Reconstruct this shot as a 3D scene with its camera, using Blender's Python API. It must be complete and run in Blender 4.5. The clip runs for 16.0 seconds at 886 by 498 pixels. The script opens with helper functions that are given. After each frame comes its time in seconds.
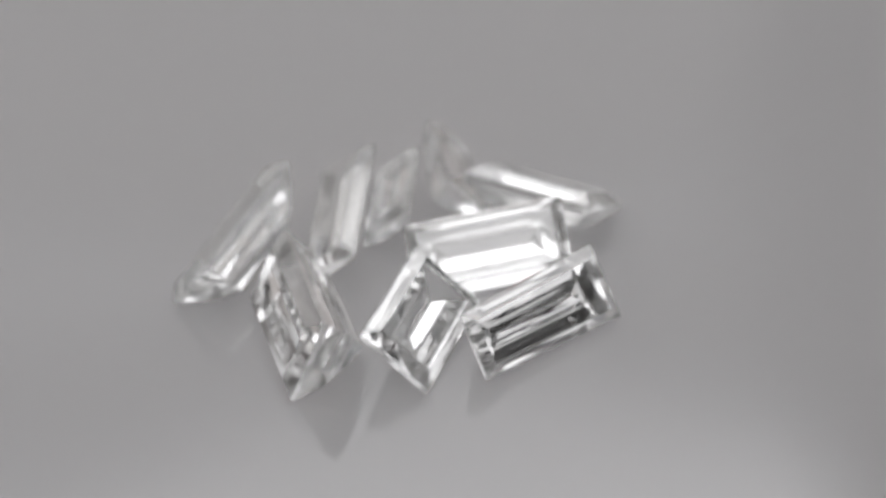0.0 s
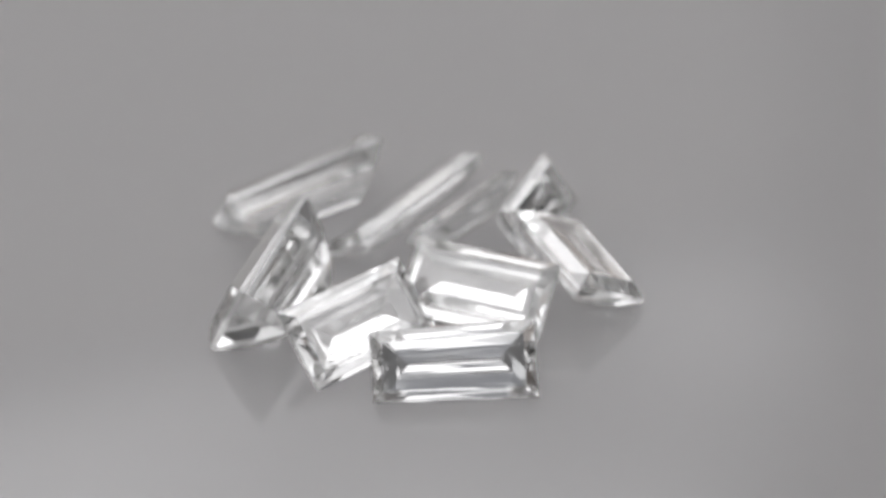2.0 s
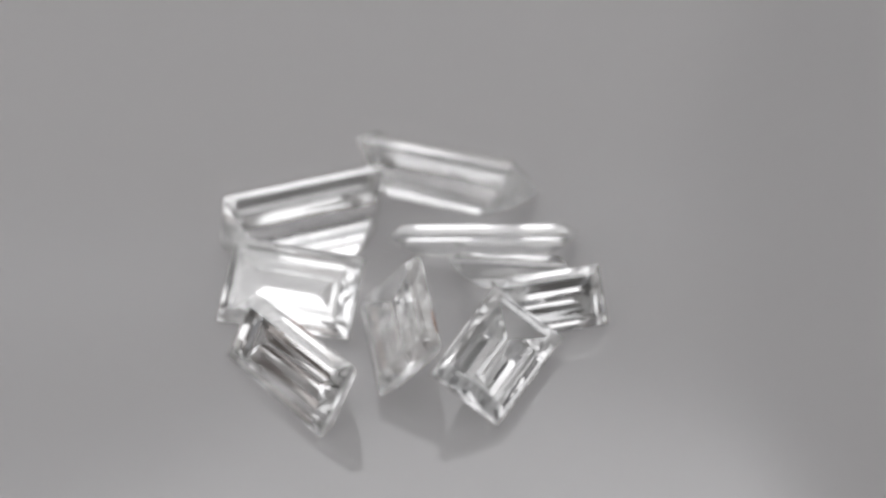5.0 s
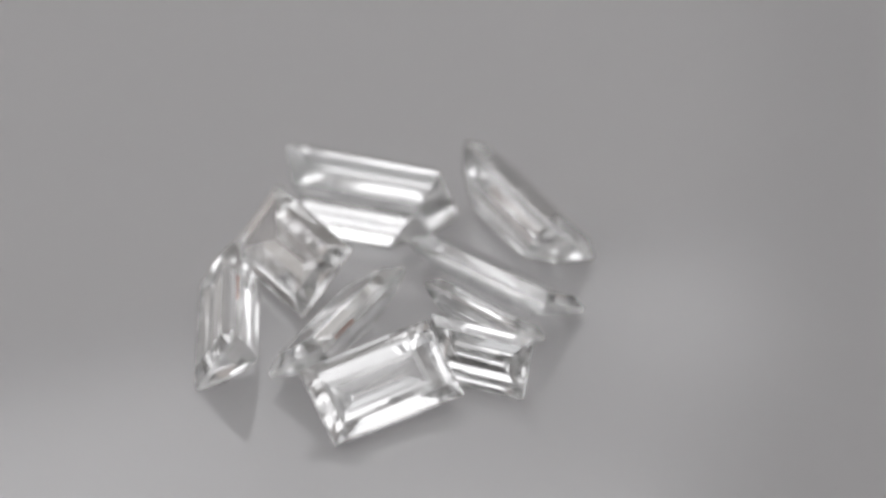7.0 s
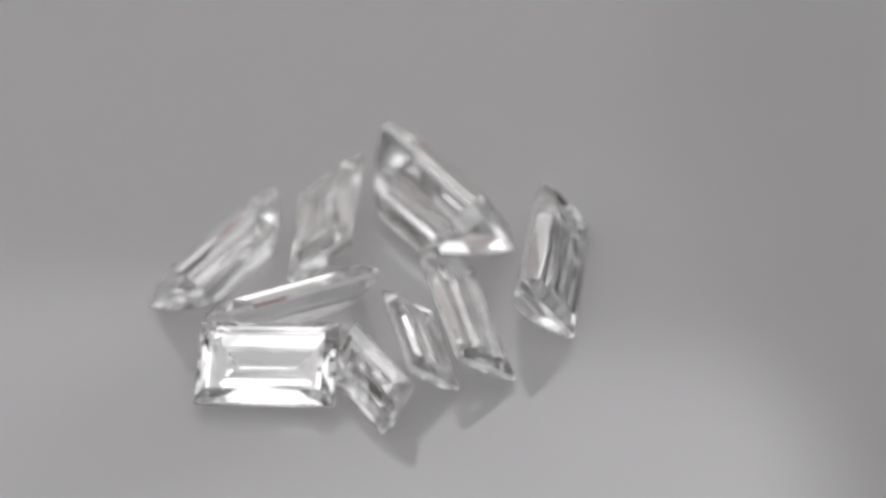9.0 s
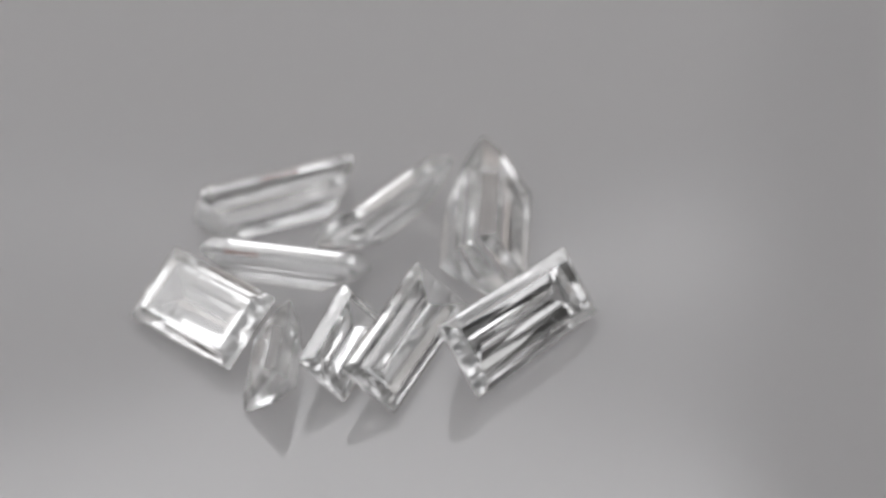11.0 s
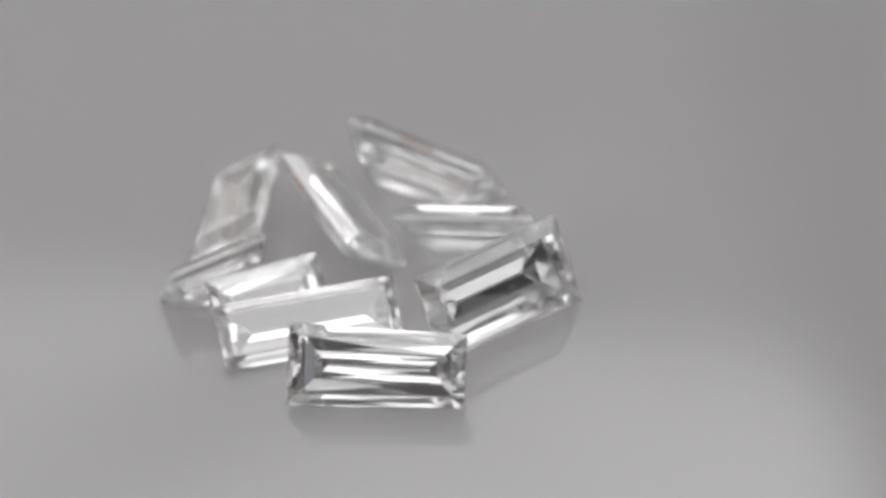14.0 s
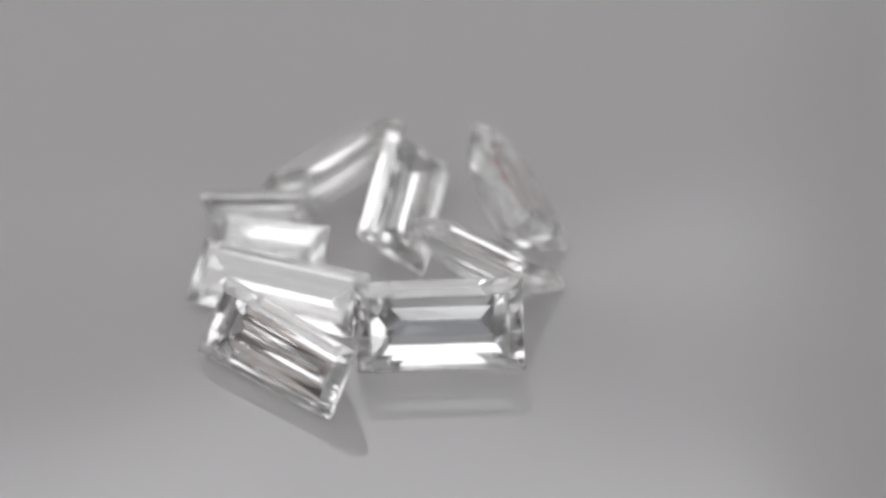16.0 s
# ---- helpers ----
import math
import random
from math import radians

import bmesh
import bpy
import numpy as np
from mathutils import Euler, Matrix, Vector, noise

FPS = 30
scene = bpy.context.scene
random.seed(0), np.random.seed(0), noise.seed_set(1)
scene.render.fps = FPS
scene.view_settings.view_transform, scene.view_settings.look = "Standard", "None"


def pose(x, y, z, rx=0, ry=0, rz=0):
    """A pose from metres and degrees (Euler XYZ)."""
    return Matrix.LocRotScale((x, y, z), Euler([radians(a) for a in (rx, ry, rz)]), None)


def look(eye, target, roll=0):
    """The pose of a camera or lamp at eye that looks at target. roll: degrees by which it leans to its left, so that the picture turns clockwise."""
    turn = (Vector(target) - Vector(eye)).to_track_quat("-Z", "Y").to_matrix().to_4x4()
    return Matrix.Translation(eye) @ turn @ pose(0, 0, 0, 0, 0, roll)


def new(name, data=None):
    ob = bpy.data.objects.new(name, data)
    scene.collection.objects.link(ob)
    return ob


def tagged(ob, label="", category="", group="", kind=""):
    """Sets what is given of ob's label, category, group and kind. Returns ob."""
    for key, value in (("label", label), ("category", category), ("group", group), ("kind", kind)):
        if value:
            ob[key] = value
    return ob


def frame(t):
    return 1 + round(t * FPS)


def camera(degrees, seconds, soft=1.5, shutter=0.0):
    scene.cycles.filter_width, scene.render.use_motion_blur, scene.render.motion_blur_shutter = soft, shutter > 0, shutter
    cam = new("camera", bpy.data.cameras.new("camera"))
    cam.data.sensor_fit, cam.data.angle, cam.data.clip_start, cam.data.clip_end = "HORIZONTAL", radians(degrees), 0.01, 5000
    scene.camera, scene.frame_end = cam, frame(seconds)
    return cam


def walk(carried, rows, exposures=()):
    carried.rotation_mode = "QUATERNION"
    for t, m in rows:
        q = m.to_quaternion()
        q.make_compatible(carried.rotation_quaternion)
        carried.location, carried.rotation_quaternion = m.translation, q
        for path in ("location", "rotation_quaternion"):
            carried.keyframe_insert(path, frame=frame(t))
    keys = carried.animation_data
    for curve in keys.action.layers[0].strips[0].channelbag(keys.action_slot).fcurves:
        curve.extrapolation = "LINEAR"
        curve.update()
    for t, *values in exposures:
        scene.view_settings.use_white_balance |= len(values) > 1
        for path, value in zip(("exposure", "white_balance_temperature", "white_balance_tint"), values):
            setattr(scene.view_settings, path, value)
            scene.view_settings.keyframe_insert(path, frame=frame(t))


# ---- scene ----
# camera: a still macro lens; the stones turn before it on a plate
MM = 0.0015  # the unit of the plan: 1.5 mm
ELEV, ROLL = radians(37.06), radians(4.73)
SPIN = -17.959  # degrees a second
right, up, view = Vector((1, 0, 0)), Vector((0, math.sin(ELEV), math.cos(ELEV))), Vector((0, math.cos(ELEV), -math.sin(ELEV)))
ex = right * math.cos(ROLL) - up * math.sin(ROLL)
ey = right * math.sin(ROLL) + up * math.cos(ROLL)
aim = (ex * 0.979 + ey * 0.372) * MM
eye = aim - view * 98.9 * MM
cam = camera(8.965, 16.0, soft=3.5)
cam.data.dof.use_dof = True
cam.data.dof.focus_distance = 96.9 * MM
cam.data.dof.aperture_fstop = 46
still = look(eye, aim, -math.degrees(ROLL))
walk(cam, [(0.0, still), (16.0, still)])

GROUND = -0.45 * MM
# long light paths inside the stones
scene.cycles.max_bounces = scene.cycles.transmission_bounces = scene.cycles.glossy_bounces = 24
scene.cycles.caustics_refractive = scene.cycles.caustics_reflective = True

# ---- world and light ----
world = bpy.data.worlds.new("studio_air")
scene.world = world
world.use_nodes = True
world.node_tree.nodes["Background"].inputs["Color"].default_value = (1, 1, 1, 1)
world.node_tree.nodes["Background"].inputs["Strength"].default_value = 0.02
# strengths of the added glowing panels and pad, tuned to stone and plate tones
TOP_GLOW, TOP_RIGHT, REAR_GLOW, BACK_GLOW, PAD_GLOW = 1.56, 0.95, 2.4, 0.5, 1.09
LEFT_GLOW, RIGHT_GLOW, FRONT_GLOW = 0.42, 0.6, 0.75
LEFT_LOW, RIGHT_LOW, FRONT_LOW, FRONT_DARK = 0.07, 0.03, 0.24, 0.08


def material(name):
    m = bpy.data.materials.new(name)
    m.use_nodes = True
    return m, m.node_tree.nodes, m.node_tree.links


def diamond(name, rough):
    m, n, l = material(name)
    n.clear()
    out = n.new("ShaderNodeOutputMaterial")
    g = n.new("ShaderNodeBsdfGlass")
    g.inputs["IOR"].default_value = 2.42
    g.inputs["Roughness"].default_value = rough
    g.inputs["Color"].default_value = (0.998, 0.998, 0.997, 1)
    l.new(g.outputs[0], out.inputs[0])
    return m


def plate_material():
    """Acrylic that passes the added pad's glow, scatters some of what falls on it, with a polished skin."""
    m, n, l = material("glow_through_acrylic")
    n.clear()
    out, through_it, off_it, skin = [n.new("ShaderNode" + k) for k in ("OutputMaterial", "BsdfTranslucent", "BsdfDiffuse", "BsdfGlossy")]
    body, coat, fresnel = n.new("ShaderNodeMixShader"), n.new("ShaderNodeMixShader"), n.new("ShaderNodeFresnel")
    cloud, tone = n.new("ShaderNodeTexNoise"), n.new("ShaderNodeMapRange")
    cloud.inputs["Scale"].default_value, cloud.inputs["Detail"].default_value = 160, 3
    tone.inputs["To Min"].default_value, tone.inputs["To Max"].default_value = 0.04, 0.065
    l.new(cloud.outputs["Fac"], tone.inputs["Value"])
    l.new(tone.outputs[0], skin.inputs["Roughness"])
    through_it.inputs["Color"].default_value = (0.803, 0.796, 0.7955, 1)
    off_it.inputs["Color"].default_value = (0.353, 0.347, 0.349, 1)
    skin.inputs["Color"].default_value = (1, 1, 1, 1)
    fresnel.inputs["IOR"].default_value = 1.65
    body.inputs["Fac"].default_value = 0.65
    l.new(off_it.outputs[0], body.inputs[1])
    l.new(through_it.outputs[0], body.inputs[2])
    l.new(fresnel.outputs[0], coat.inputs["Fac"])
    l.new(body.outputs[0], coat.inputs[1])
    l.new(skin.outputs[0], coat.inputs[2])
    l.new(coat.outputs[0], out.inputs[0])
    return m


DIAMOND, FROSTED, ACRYLIC = diamond("diamond", 0.0), diamond("frosted_girdle", 0.22), plate_material()


def part(name, bm, mat, parent=None, label=""):
    me = bpy.data.meshes.new(name)
    bm.to_mesh(me)
    bm.free()
    me.materials.append(mat)
    ob = new(name, me)
    ob.parent = parent
    if label:
        tagged(ob, label)
    return ob


def plain(name, color, rough):
    m, n, l = material(name)
    b = n["Principled BSDF"]
    tex, ramp, bump = n.new("ShaderNodeTexNoise"), n.new("ShaderNodeValToRGB"), n.new("ShaderNodeBump")
    tex.inputs["Scale"].default_value, tex.inputs["Detail"].default_value = 14, 6
    ramp.color_ramp.elements[0].color = (*[c * 0.9 for c in color], 1)
    ramp.color_ramp.elements[1].color = (*[c * 1.08 for c in color], 1)
    bump.inputs["Strength"].default_value, bump.inputs["Distance"].default_value = 0.15, 0.002
    l.new(tex.outputs["Fac"], ramp.inputs[0])
    l.new(ramp.outputs[0], b.inputs["Base Color"])
    l.new(tex.outputs["Fac"], bump.inputs["Height"])
    l.new(bump.outputs[0], b.inputs["Normal"])
    b.inputs["Roughness"].default_value = rough
    return m


def glow(name, color, strength):
    m, n, l = material(name)
    n.clear()
    out, e = n.new("ShaderNodeOutputMaterial"), n.new("ShaderNodeEmission")
    e.inputs[0].default_value, e.inputs[1].default_value = (*color, 1), strength
    l.new(e.outputs[0], out.inputs[0])
    return m


def fading_glow(name, color, near, far):
    """Added glow that fades along y, from one (y, strength) to the other, to put a gradient in the plate's reflection.
    """
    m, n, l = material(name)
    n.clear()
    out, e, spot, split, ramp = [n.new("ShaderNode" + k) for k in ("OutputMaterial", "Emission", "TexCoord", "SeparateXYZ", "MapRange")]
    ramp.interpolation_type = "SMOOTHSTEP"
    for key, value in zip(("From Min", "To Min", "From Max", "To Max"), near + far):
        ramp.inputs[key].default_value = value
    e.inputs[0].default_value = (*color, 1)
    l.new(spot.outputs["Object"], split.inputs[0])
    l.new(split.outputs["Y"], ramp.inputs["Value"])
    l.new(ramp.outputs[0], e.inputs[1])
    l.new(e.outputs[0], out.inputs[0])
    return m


WALL = plain("grey_wall_paint", (0.34, 0.33, 0.325), 0.8)
WARM = plain("brown_tint_wall", (0.1, 0.075, 0.065), 0.8)
BLACK = plain("black_cloth", (0.02, 0.02, 0.021), 0.7)
MARKS = plain("reddish_marks", (0.28, 0.13, 0.1), 0.6)
TABLE = plain("grey_table_top", (0.25, 0.25, 0.25), 0.5)


def box(x0, y0, z0, x1, y1, z1, bevel=0.0):
    bm = bmesh.new()
    bmesh.ops.create_cube(bm, size=1, matrix=Matrix.LocRotScale(((x0 + x1) / 2, (y0 + y1) / 2, (z0 + z1) / 2), None, (x1 - x0, y1 - y0, z1 - z0)))
    if bevel:
        bmesh.ops.bevel(bm, geom=bm.edges[:], offset=bevel, segments=2, affect="EDGES")
    return bm


# ---- studio ----
R, LOW, HIGH = 1.3, -0.75, 1.6
# unseen room, added to close off the light; north wall brown to warm reflections
for name, dims in (("wall_north", (-R, R, LOW, R, R + 0.1, HIGH)), ("wall_south", (-R, -R - 0.1, LOW, R, -R, HIGH)),
                   ("wall_east", (R, -R - 0.1, LOW, R + 0.1, R + 0.1, HIGH)), ("wall_west", (-R - 0.1, -R - 0.1, LOW, -R, R + 0.1, HIGH)),
                   ("ceiling", (-R - 0.1, -R - 0.1, HIGH, R + 0.1, R + 0.1, HIGH + 0.1)), ("floor", (-R - 0.1, -R - 0.1, LOW - 0.1, R + 0.1, R + 0.1, LOW))):
    tagged(part(name, box(*dims), WARM if name == "wall_north" else WALL), kind="structure")


# unseen frame of added glowing panels around the plate, for the stones' highlights
tent = new("added_light_frame")
ADDED_TOP = glow("added_glow_top", (1.0, 0.993, 1.008), TOP_GLOW)
# right third of the added top glow is dimmer to grey some stones
ADDED_TOP_RIGHT = glow("added_glow_top_right", (1.0, 0.993, 1.008), TOP_RIGHT)
ADDED_REAR = fading_glow("added_glow_rear", (1.0, 0.993, 1.01), (0.445, REAR_GLOW), (0.552, BACK_GLOW - 0.03))
ADDED_BACK = glow("added_glow_back", (1.02, 0.985, 0.965), BACK_GLOW)
# added warm panel and dark strips put a brownish dark patch in the plate's reflection
ADDED_WARM = glow("added_warm_glow_back", (1.06, 0.96, 0.92), 0.42)
ADDED_DARK_GAP = glow("added_dark_strip_back", (1.06, 0.96, 0.92), 0.12)
# pinkish left and bluish front glows stand in for colour fire in the stones
ADDED_LEFT = glow("added_pink_glow_left", (1, 0.915, 0.88), LEFT_GLOW)
ADDED_RIGHT = glow("added_glow_right", (1, 0.99, 0.985), RIGHT_GLOW)
ADDED_FRONT = glow("added_glow_front", (0.985, 0.99, 1.01), FRONT_GLOW)
# low panels added with faint glows, to put dark bars into the stones
LOW_LEFT = glow("added_brown_glow_left", (1, 0.86, 0.8), LEFT_LOW)
LOW_RIGHT = glow("added_dark_glow_right", (1, 0.97, 0.95), RIGHT_LOW)
LOW_FRONT = glow("added_dim_glow_front", (0.97, 0.985, 1.05), FRONT_LOW)
DARK_FRONT = glow("added_dark_glow_front", (1, 0.97, 0.95), FRONT_DARK)
BRIGHT, DIM, DARK = "added glowing white panel", "added dimly glowing panel", "added panel with a faint dark glow"
for name, dims, mat, look_of in (("top_panel", (-0.45, -0.30, 0.41, 0.149, 0.33, 0.412), ADDED_TOP, BRIGHT),
                                 ("top_panel", (0.151, -0.30, 0.41, 0.45, 0.33, 0.412), ADDED_TOP_RIGHT, DIM),
                                 ("rear_panel", (-0.45, 0.332, 0.41, 0.048, 0.552, 0.412), ADDED_REAR, BRIGHT),
                                 ("rear_panel", (0.13, 0.332, 0.41, 0.45, 0.552, 0.412), ADDED_REAR, BRIGHT),
                                 ("back_panel", (-0.45, 0.55, -0.05, 0.048, 0.552, 0.408), ADDED_BACK, DIM),
                                 ("rear_strip", (0.05, 0.332, 0.41, 0.128, 0.552, 0.412), ADDED_DARK_GAP, "added strip that darkens the plate's reflection"),
                                 ("back_strip", (0.05, 0.55, -0.05, 0.128, 0.552, 0.408), ADDED_DARK_GAP, "added strip that darkens the plate's reflection"),
                                 ("back_panel", (0.13, 0.55, -0.05, 0.45, 0.552, 0.408), ADDED_WARM, "added panel glowing warm grey"),
                                 ("side_panel", (-0.46, -0.30, 0.20, -0.458, 0.545, 0.40), ADDED_LEFT, DIM),
                                 ("side_panel", (0.458, -0.30, 0.34, 0.46, 0.545, 0.40), ADDED_RIGHT, BRIGHT),
                                 ("side_skirt", (-0.46, -0.30, -0.05, -0.458, 0.545, 0.198), LOW_LEFT, "added panel with a faint brown glow"),
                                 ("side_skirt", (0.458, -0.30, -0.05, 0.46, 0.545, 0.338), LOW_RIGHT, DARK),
                                 ("front_panel", (-0.45, -0.306, 0.28, 0.45, -0.304, 0.40), ADDED_FRONT, BRIGHT),
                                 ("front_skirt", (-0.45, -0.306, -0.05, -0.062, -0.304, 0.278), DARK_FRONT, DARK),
                                 ("front_mid_panel", (-0.06, -0.306, -0.05, 0.06, -0.304, 0.278), LOW_FRONT, DIM),
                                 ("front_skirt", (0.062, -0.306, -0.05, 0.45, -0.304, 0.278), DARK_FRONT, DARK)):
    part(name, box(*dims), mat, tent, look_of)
for x in (-0.455, 0.455):
    for y in (-0.305, 0.555):
        part("pole", box(x - 0.006, y - 0.006, -0.05, x + 0.006, y + 0.006, 0.41, 0.002), BLACK, tent, "black rod")
tagged(tent, "unseen black frame with added glowing panels around the turntable", "studio light")
table = tagged(new("table"), "grey table under the turntable and light frame", "table")
part("tabletop", box(-0.6, -0.5, -0.09, 0.6, 0.7, -0.05, 0.004), TABLE, table)
for x in (-0.55, 0.55):
    for y in (-0.45, 0.65):
        part("leg", box(x - 0.025, y - 0.025, LOW, x + 0.025, y + 0.025, -0.09, 0.003), BLACK, table, "black square leg")

# ---- turntable ----
turntable = tagged(new("turntable"), "small turntable whose glossy grey plate is brightened by an added pad", "turntable")


def warped_disc(radius, thick, ripple, turn):
    """A thin disc whose top is bent in four ripples of a few hundredths of a millimetre, shaped so its reflection suits
    the camera's view.
    """
    bm = bmesh.new()
    radii = [0.0009 * i for i in range(1, 31)] + [0.03, 0.036, 0.045, 0.058, radius]
    def height(r, a):
        return ripple * (1 - math.exp(-(r / 0.0095) ** 2)) * math.cos(4 * (a - turn))
    steps = 120
    rings = [[bm.verts.new((r * math.cos(a), r * math.sin(a), height(r, a))) for a in [2 * math.pi * k / steps for k in range(steps)]] for r in radii]
    rings.append([bm.verts.new((v.co.x, v.co.y, -thick)) for v in rings[-1]])
    mid = bm.verts.new((0, 0, 0))
    for k in range(steps):
        bm.faces.new((mid, rings[0][k], rings[0][(k + 1) % steps])).smooth = True
        for j, (r, s) in enumerate(zip(rings, rings[1:])):
            bm.faces.new((r[k], s[k], s[(k + 1) % steps], r[(k + 1) % steps])).smooth = j < len(rings) - 2
    bm.faces.new(rings[-1][::-1])
    for e in bm.edges:
        if e.verts[0].co.xy.length > radius - 1e-4 and e.verts[1].co.xy.length > radius - 1e-4:
            e.smooth = False
    return bm


plate = part("plate", warped_disc(0.075, 0.012, 0.000048, radians(139.5)), ACRYLIC, turntable, "glossy grey acrylic disc, brightened by the added pad below")
part("base", box(-0.05, -0.05, -0.05, 0.05, 0.05, GROUND - 0.0165, 0.004), BLACK, turntable, "black plastic base")
# unseen pad, added so its glow lifts the plate and washes out shadows
part("added_glow_pad", box(-0.045, -0.045, GROUND - 0.0163, 0.045, 0.045, GROUND - 0.0125), glow("added_pad_glow", (1, 0.99, 1), PAD_GLOW), turntable, "unseen glowing pad added under the plate")


def ring(l, w0, w1, z):
    """Corners of a tapered rectangle."""
    return [Vector((-l / 2, -w0 / 2, z)), Vector((l / 2, -w1 / 2, z)), Vector((l / 2, w1 / 2, z)), Vector((-l / 2, w0 / 2, z))]


def profile(l, w0, w1, depth):
    """The stone's rings from table to keel, in plan units."""
    crown, gird = 0.12 * w0, 0.07 * w0
    def inset(s, z):
        d = s * (w0 + w1) / 4
        return ring(l - 2 * d, w0 * (1 - s), w1 * (1 - s), z)
    rings = [inset(0.3, crown), inset(0, 0), inset(0, -gird)]
    return rings + [inset(s, -gird - depth * z) for s, z in ((0.32, 0.45), (0.66, 0.77), (0.98, 1.0))]


def baguette(l, w0, w1, depth, label):
    """A step-cut stone: table up, girdle at 0, keel below."""
    stone = new("diamond")
    rings = profile(l, w0, w1, depth)
    def build(name, a, b, cap0, cap1, extra=""):
        bm = bmesh.new()
        vs = [[bm.verts.new(v * MM) for v in rings[i]] for i in range(a, b + 1)]
        for r, s in zip(vs, vs[1:]):
            for i in range(4):
                j = (i + 1) % 4
                bm.faces.new((r[i], s[i], s[j], r[j]))
        if cap0:
            bm.faces.new(vs[0])
        if cap1:
            bm.faces.new(vs[-1][::-1])
        part(name, bm, FROSTED if name == "girdle" else DIAMOND, stone, extra)
    build("crown", 0, 1, True, False)
    build("girdle", 1, 2, False, False, "frosted rim")
    build("pavilion", 2, 5, False, True)
    return tagged(stone, label, "diamond", "cut stones on the plate")


def seat(c, along, across):
    """Pose from the girdle's middle, its long direction and its short one (plan units)."""
    x = Vector(along).normalized()
    n = x.cross(Vector(across)).normalized()
    y = n.cross(x)
    return Matrix.Translation(Vector(c) * MM) @ Matrix((x, y, n)).transposed().to_4x4()


def inscription(stone, l, w0, w1, start, count):
    """Tiny unreadable marks along the long upper side of a stone's girdle."""
    bm, rim = bmesh.new(), 0.07 * w0
    for i in range(count):
        x = (start + 0.028 * i) * l
        y = (w0 + (w1 - w0) * (x / l + 0.5)) / 2
        tall = rim * random.uniform(0.45, 0.8)
        bmesh.ops.create_cube(bm, size=MM, matrix=Matrix.LocRotScale(Vector((x, y + 0.004, -rim / 2)) * MM, None, (0.017 * l, 0.008, tall)))
    part("inscription", bm, MARKS, stone, "row of tiny reddish engraved marks")


STONES = []


def quad(q1, q2, q3, q4, depth, label, marks=None):
    """Stone from upper edge q1-q2 and lower edge q4-q3 of its girdle, table facing out; its depth ends on the plate."""
    q1, q2, q3, q4 = [Vector(q) for q in (q1, q2, q3, q4)]
    c = (q1 + q2 + q3 + q4) / 4
    along = (q2 - q1) + (q3 - q4)
    m = seat(c, along, (q1 - q4) + (q2 - q3))
    l, w0, w1 = along.length / 2, (q1 - q4).length, (q2 - q3).length
    depth *= (w0 + w1) / 2
    low = min((m @ (v * MM)).z for v in profile(l, w0, w1, 0.01)[2])
    rest = GROUND + 0.02 * MM
    lift = max(0, rest - low)
    while min((m @ (v * MM)).z for r in profile(l, w0, w1, depth) for v in r) + lift < rest - 1e-6:
        depth -= 0.01
    ob = baguette(l, w0, w1, depth, label)
    if marks:
        inscription(ob, l, w0, w1, *marks)
    STONES.append((ob, Matrix.Translation((0, 0, lift)) @ m))


quad((1.19, -2.32, 0.66), (3.61, -0.70, 0.75), (3.94, -1.39, -0.37), (1.61, -2.87, -0.34), 0.68, "large clear rectangular baguette diamond leaning outwards on its long edge", (-0.12, 9))
quad((-1.66, 2.38, 0.83), (-3.16, -0.34, 0.67), (-3.78, 0.10, -0.34), (-2.39, 2.78, -0.31), 0.66, "clear tapered baguette diamond propped steeply on its long edge")
quad((-1.75, 0.14, 0.99), (-1.13, -2.77, 1.02), (-1.81, -2.92, -0.41), (-2.39, -0.17, -0.40), 0.95, "thick clear baguette diamond with deep pavilion, standing on its side")
quad((3.64, 0.64, 0.54), (1.51, 1.84, 0.63), (2.09, 2.94, -0.18), (4.21, 1.71, -0.25), 0.55, "broad bright baguette diamond lying tilted with its table upwards")
quad((-0.49, -2.57, 0.58), (0.56, -0.35, 0.67), (1.57, -0.82, -0.28), (0.55, -3.07, -0.42), 0.55, "broad clear baguette diamond leaning towards the heap")
quad((-0.11, 3.23, 0.39), (-0.59, 0.13, 0.34), (-1.53, 0.27, -0.36), (-1.04, 3.41, -0.31), 0.56, "long pale baguette diamond leaning on its neighbour")
quad((0.68, 3.09, 0.32), (0.44, 1.14, 0.46), (-0.40, 1.16, -0.31), (-0.09, 3.23, -0.40), 0.56, "short clear baguette diamond leaning against a longer one")
quad((1.26, 1.78, 0.50), (0.96, 3.62, 0.43), (1.56, 3.79, -0.42), (1.84, 1.87, -0.42), 0.56, "small clear baguette diamond tilted on its edge")
quad((0.33, 0.57, 0.47), (3.11, 0.77, 0.69), (3.29, -0.30, -0.16), (0.47, -0.53, -0.39), 0.55, "wide tapered baguette diamond half hidden inside the heap", (0.14, 8))


def motions():
    # the plate sits a little askew on its axle, so that what it mirrors sways
    walk(plate, [(i * 0.5, pose(0, 0, GROUND, 0, 0, SPIN * i * 0.5 + 225) @ pose(0, 0, 0, 0.35, 0, 0) @ pose(0, 0, 0, 0, 0, -225)) for i in range(33)])
    for ob, m in STONES:
        walk(ob, [(i * 0.5, pose(0, 0, 0, 0, 0, SPIN * i * 0.5) @ m) for i in range(33)])


motions()
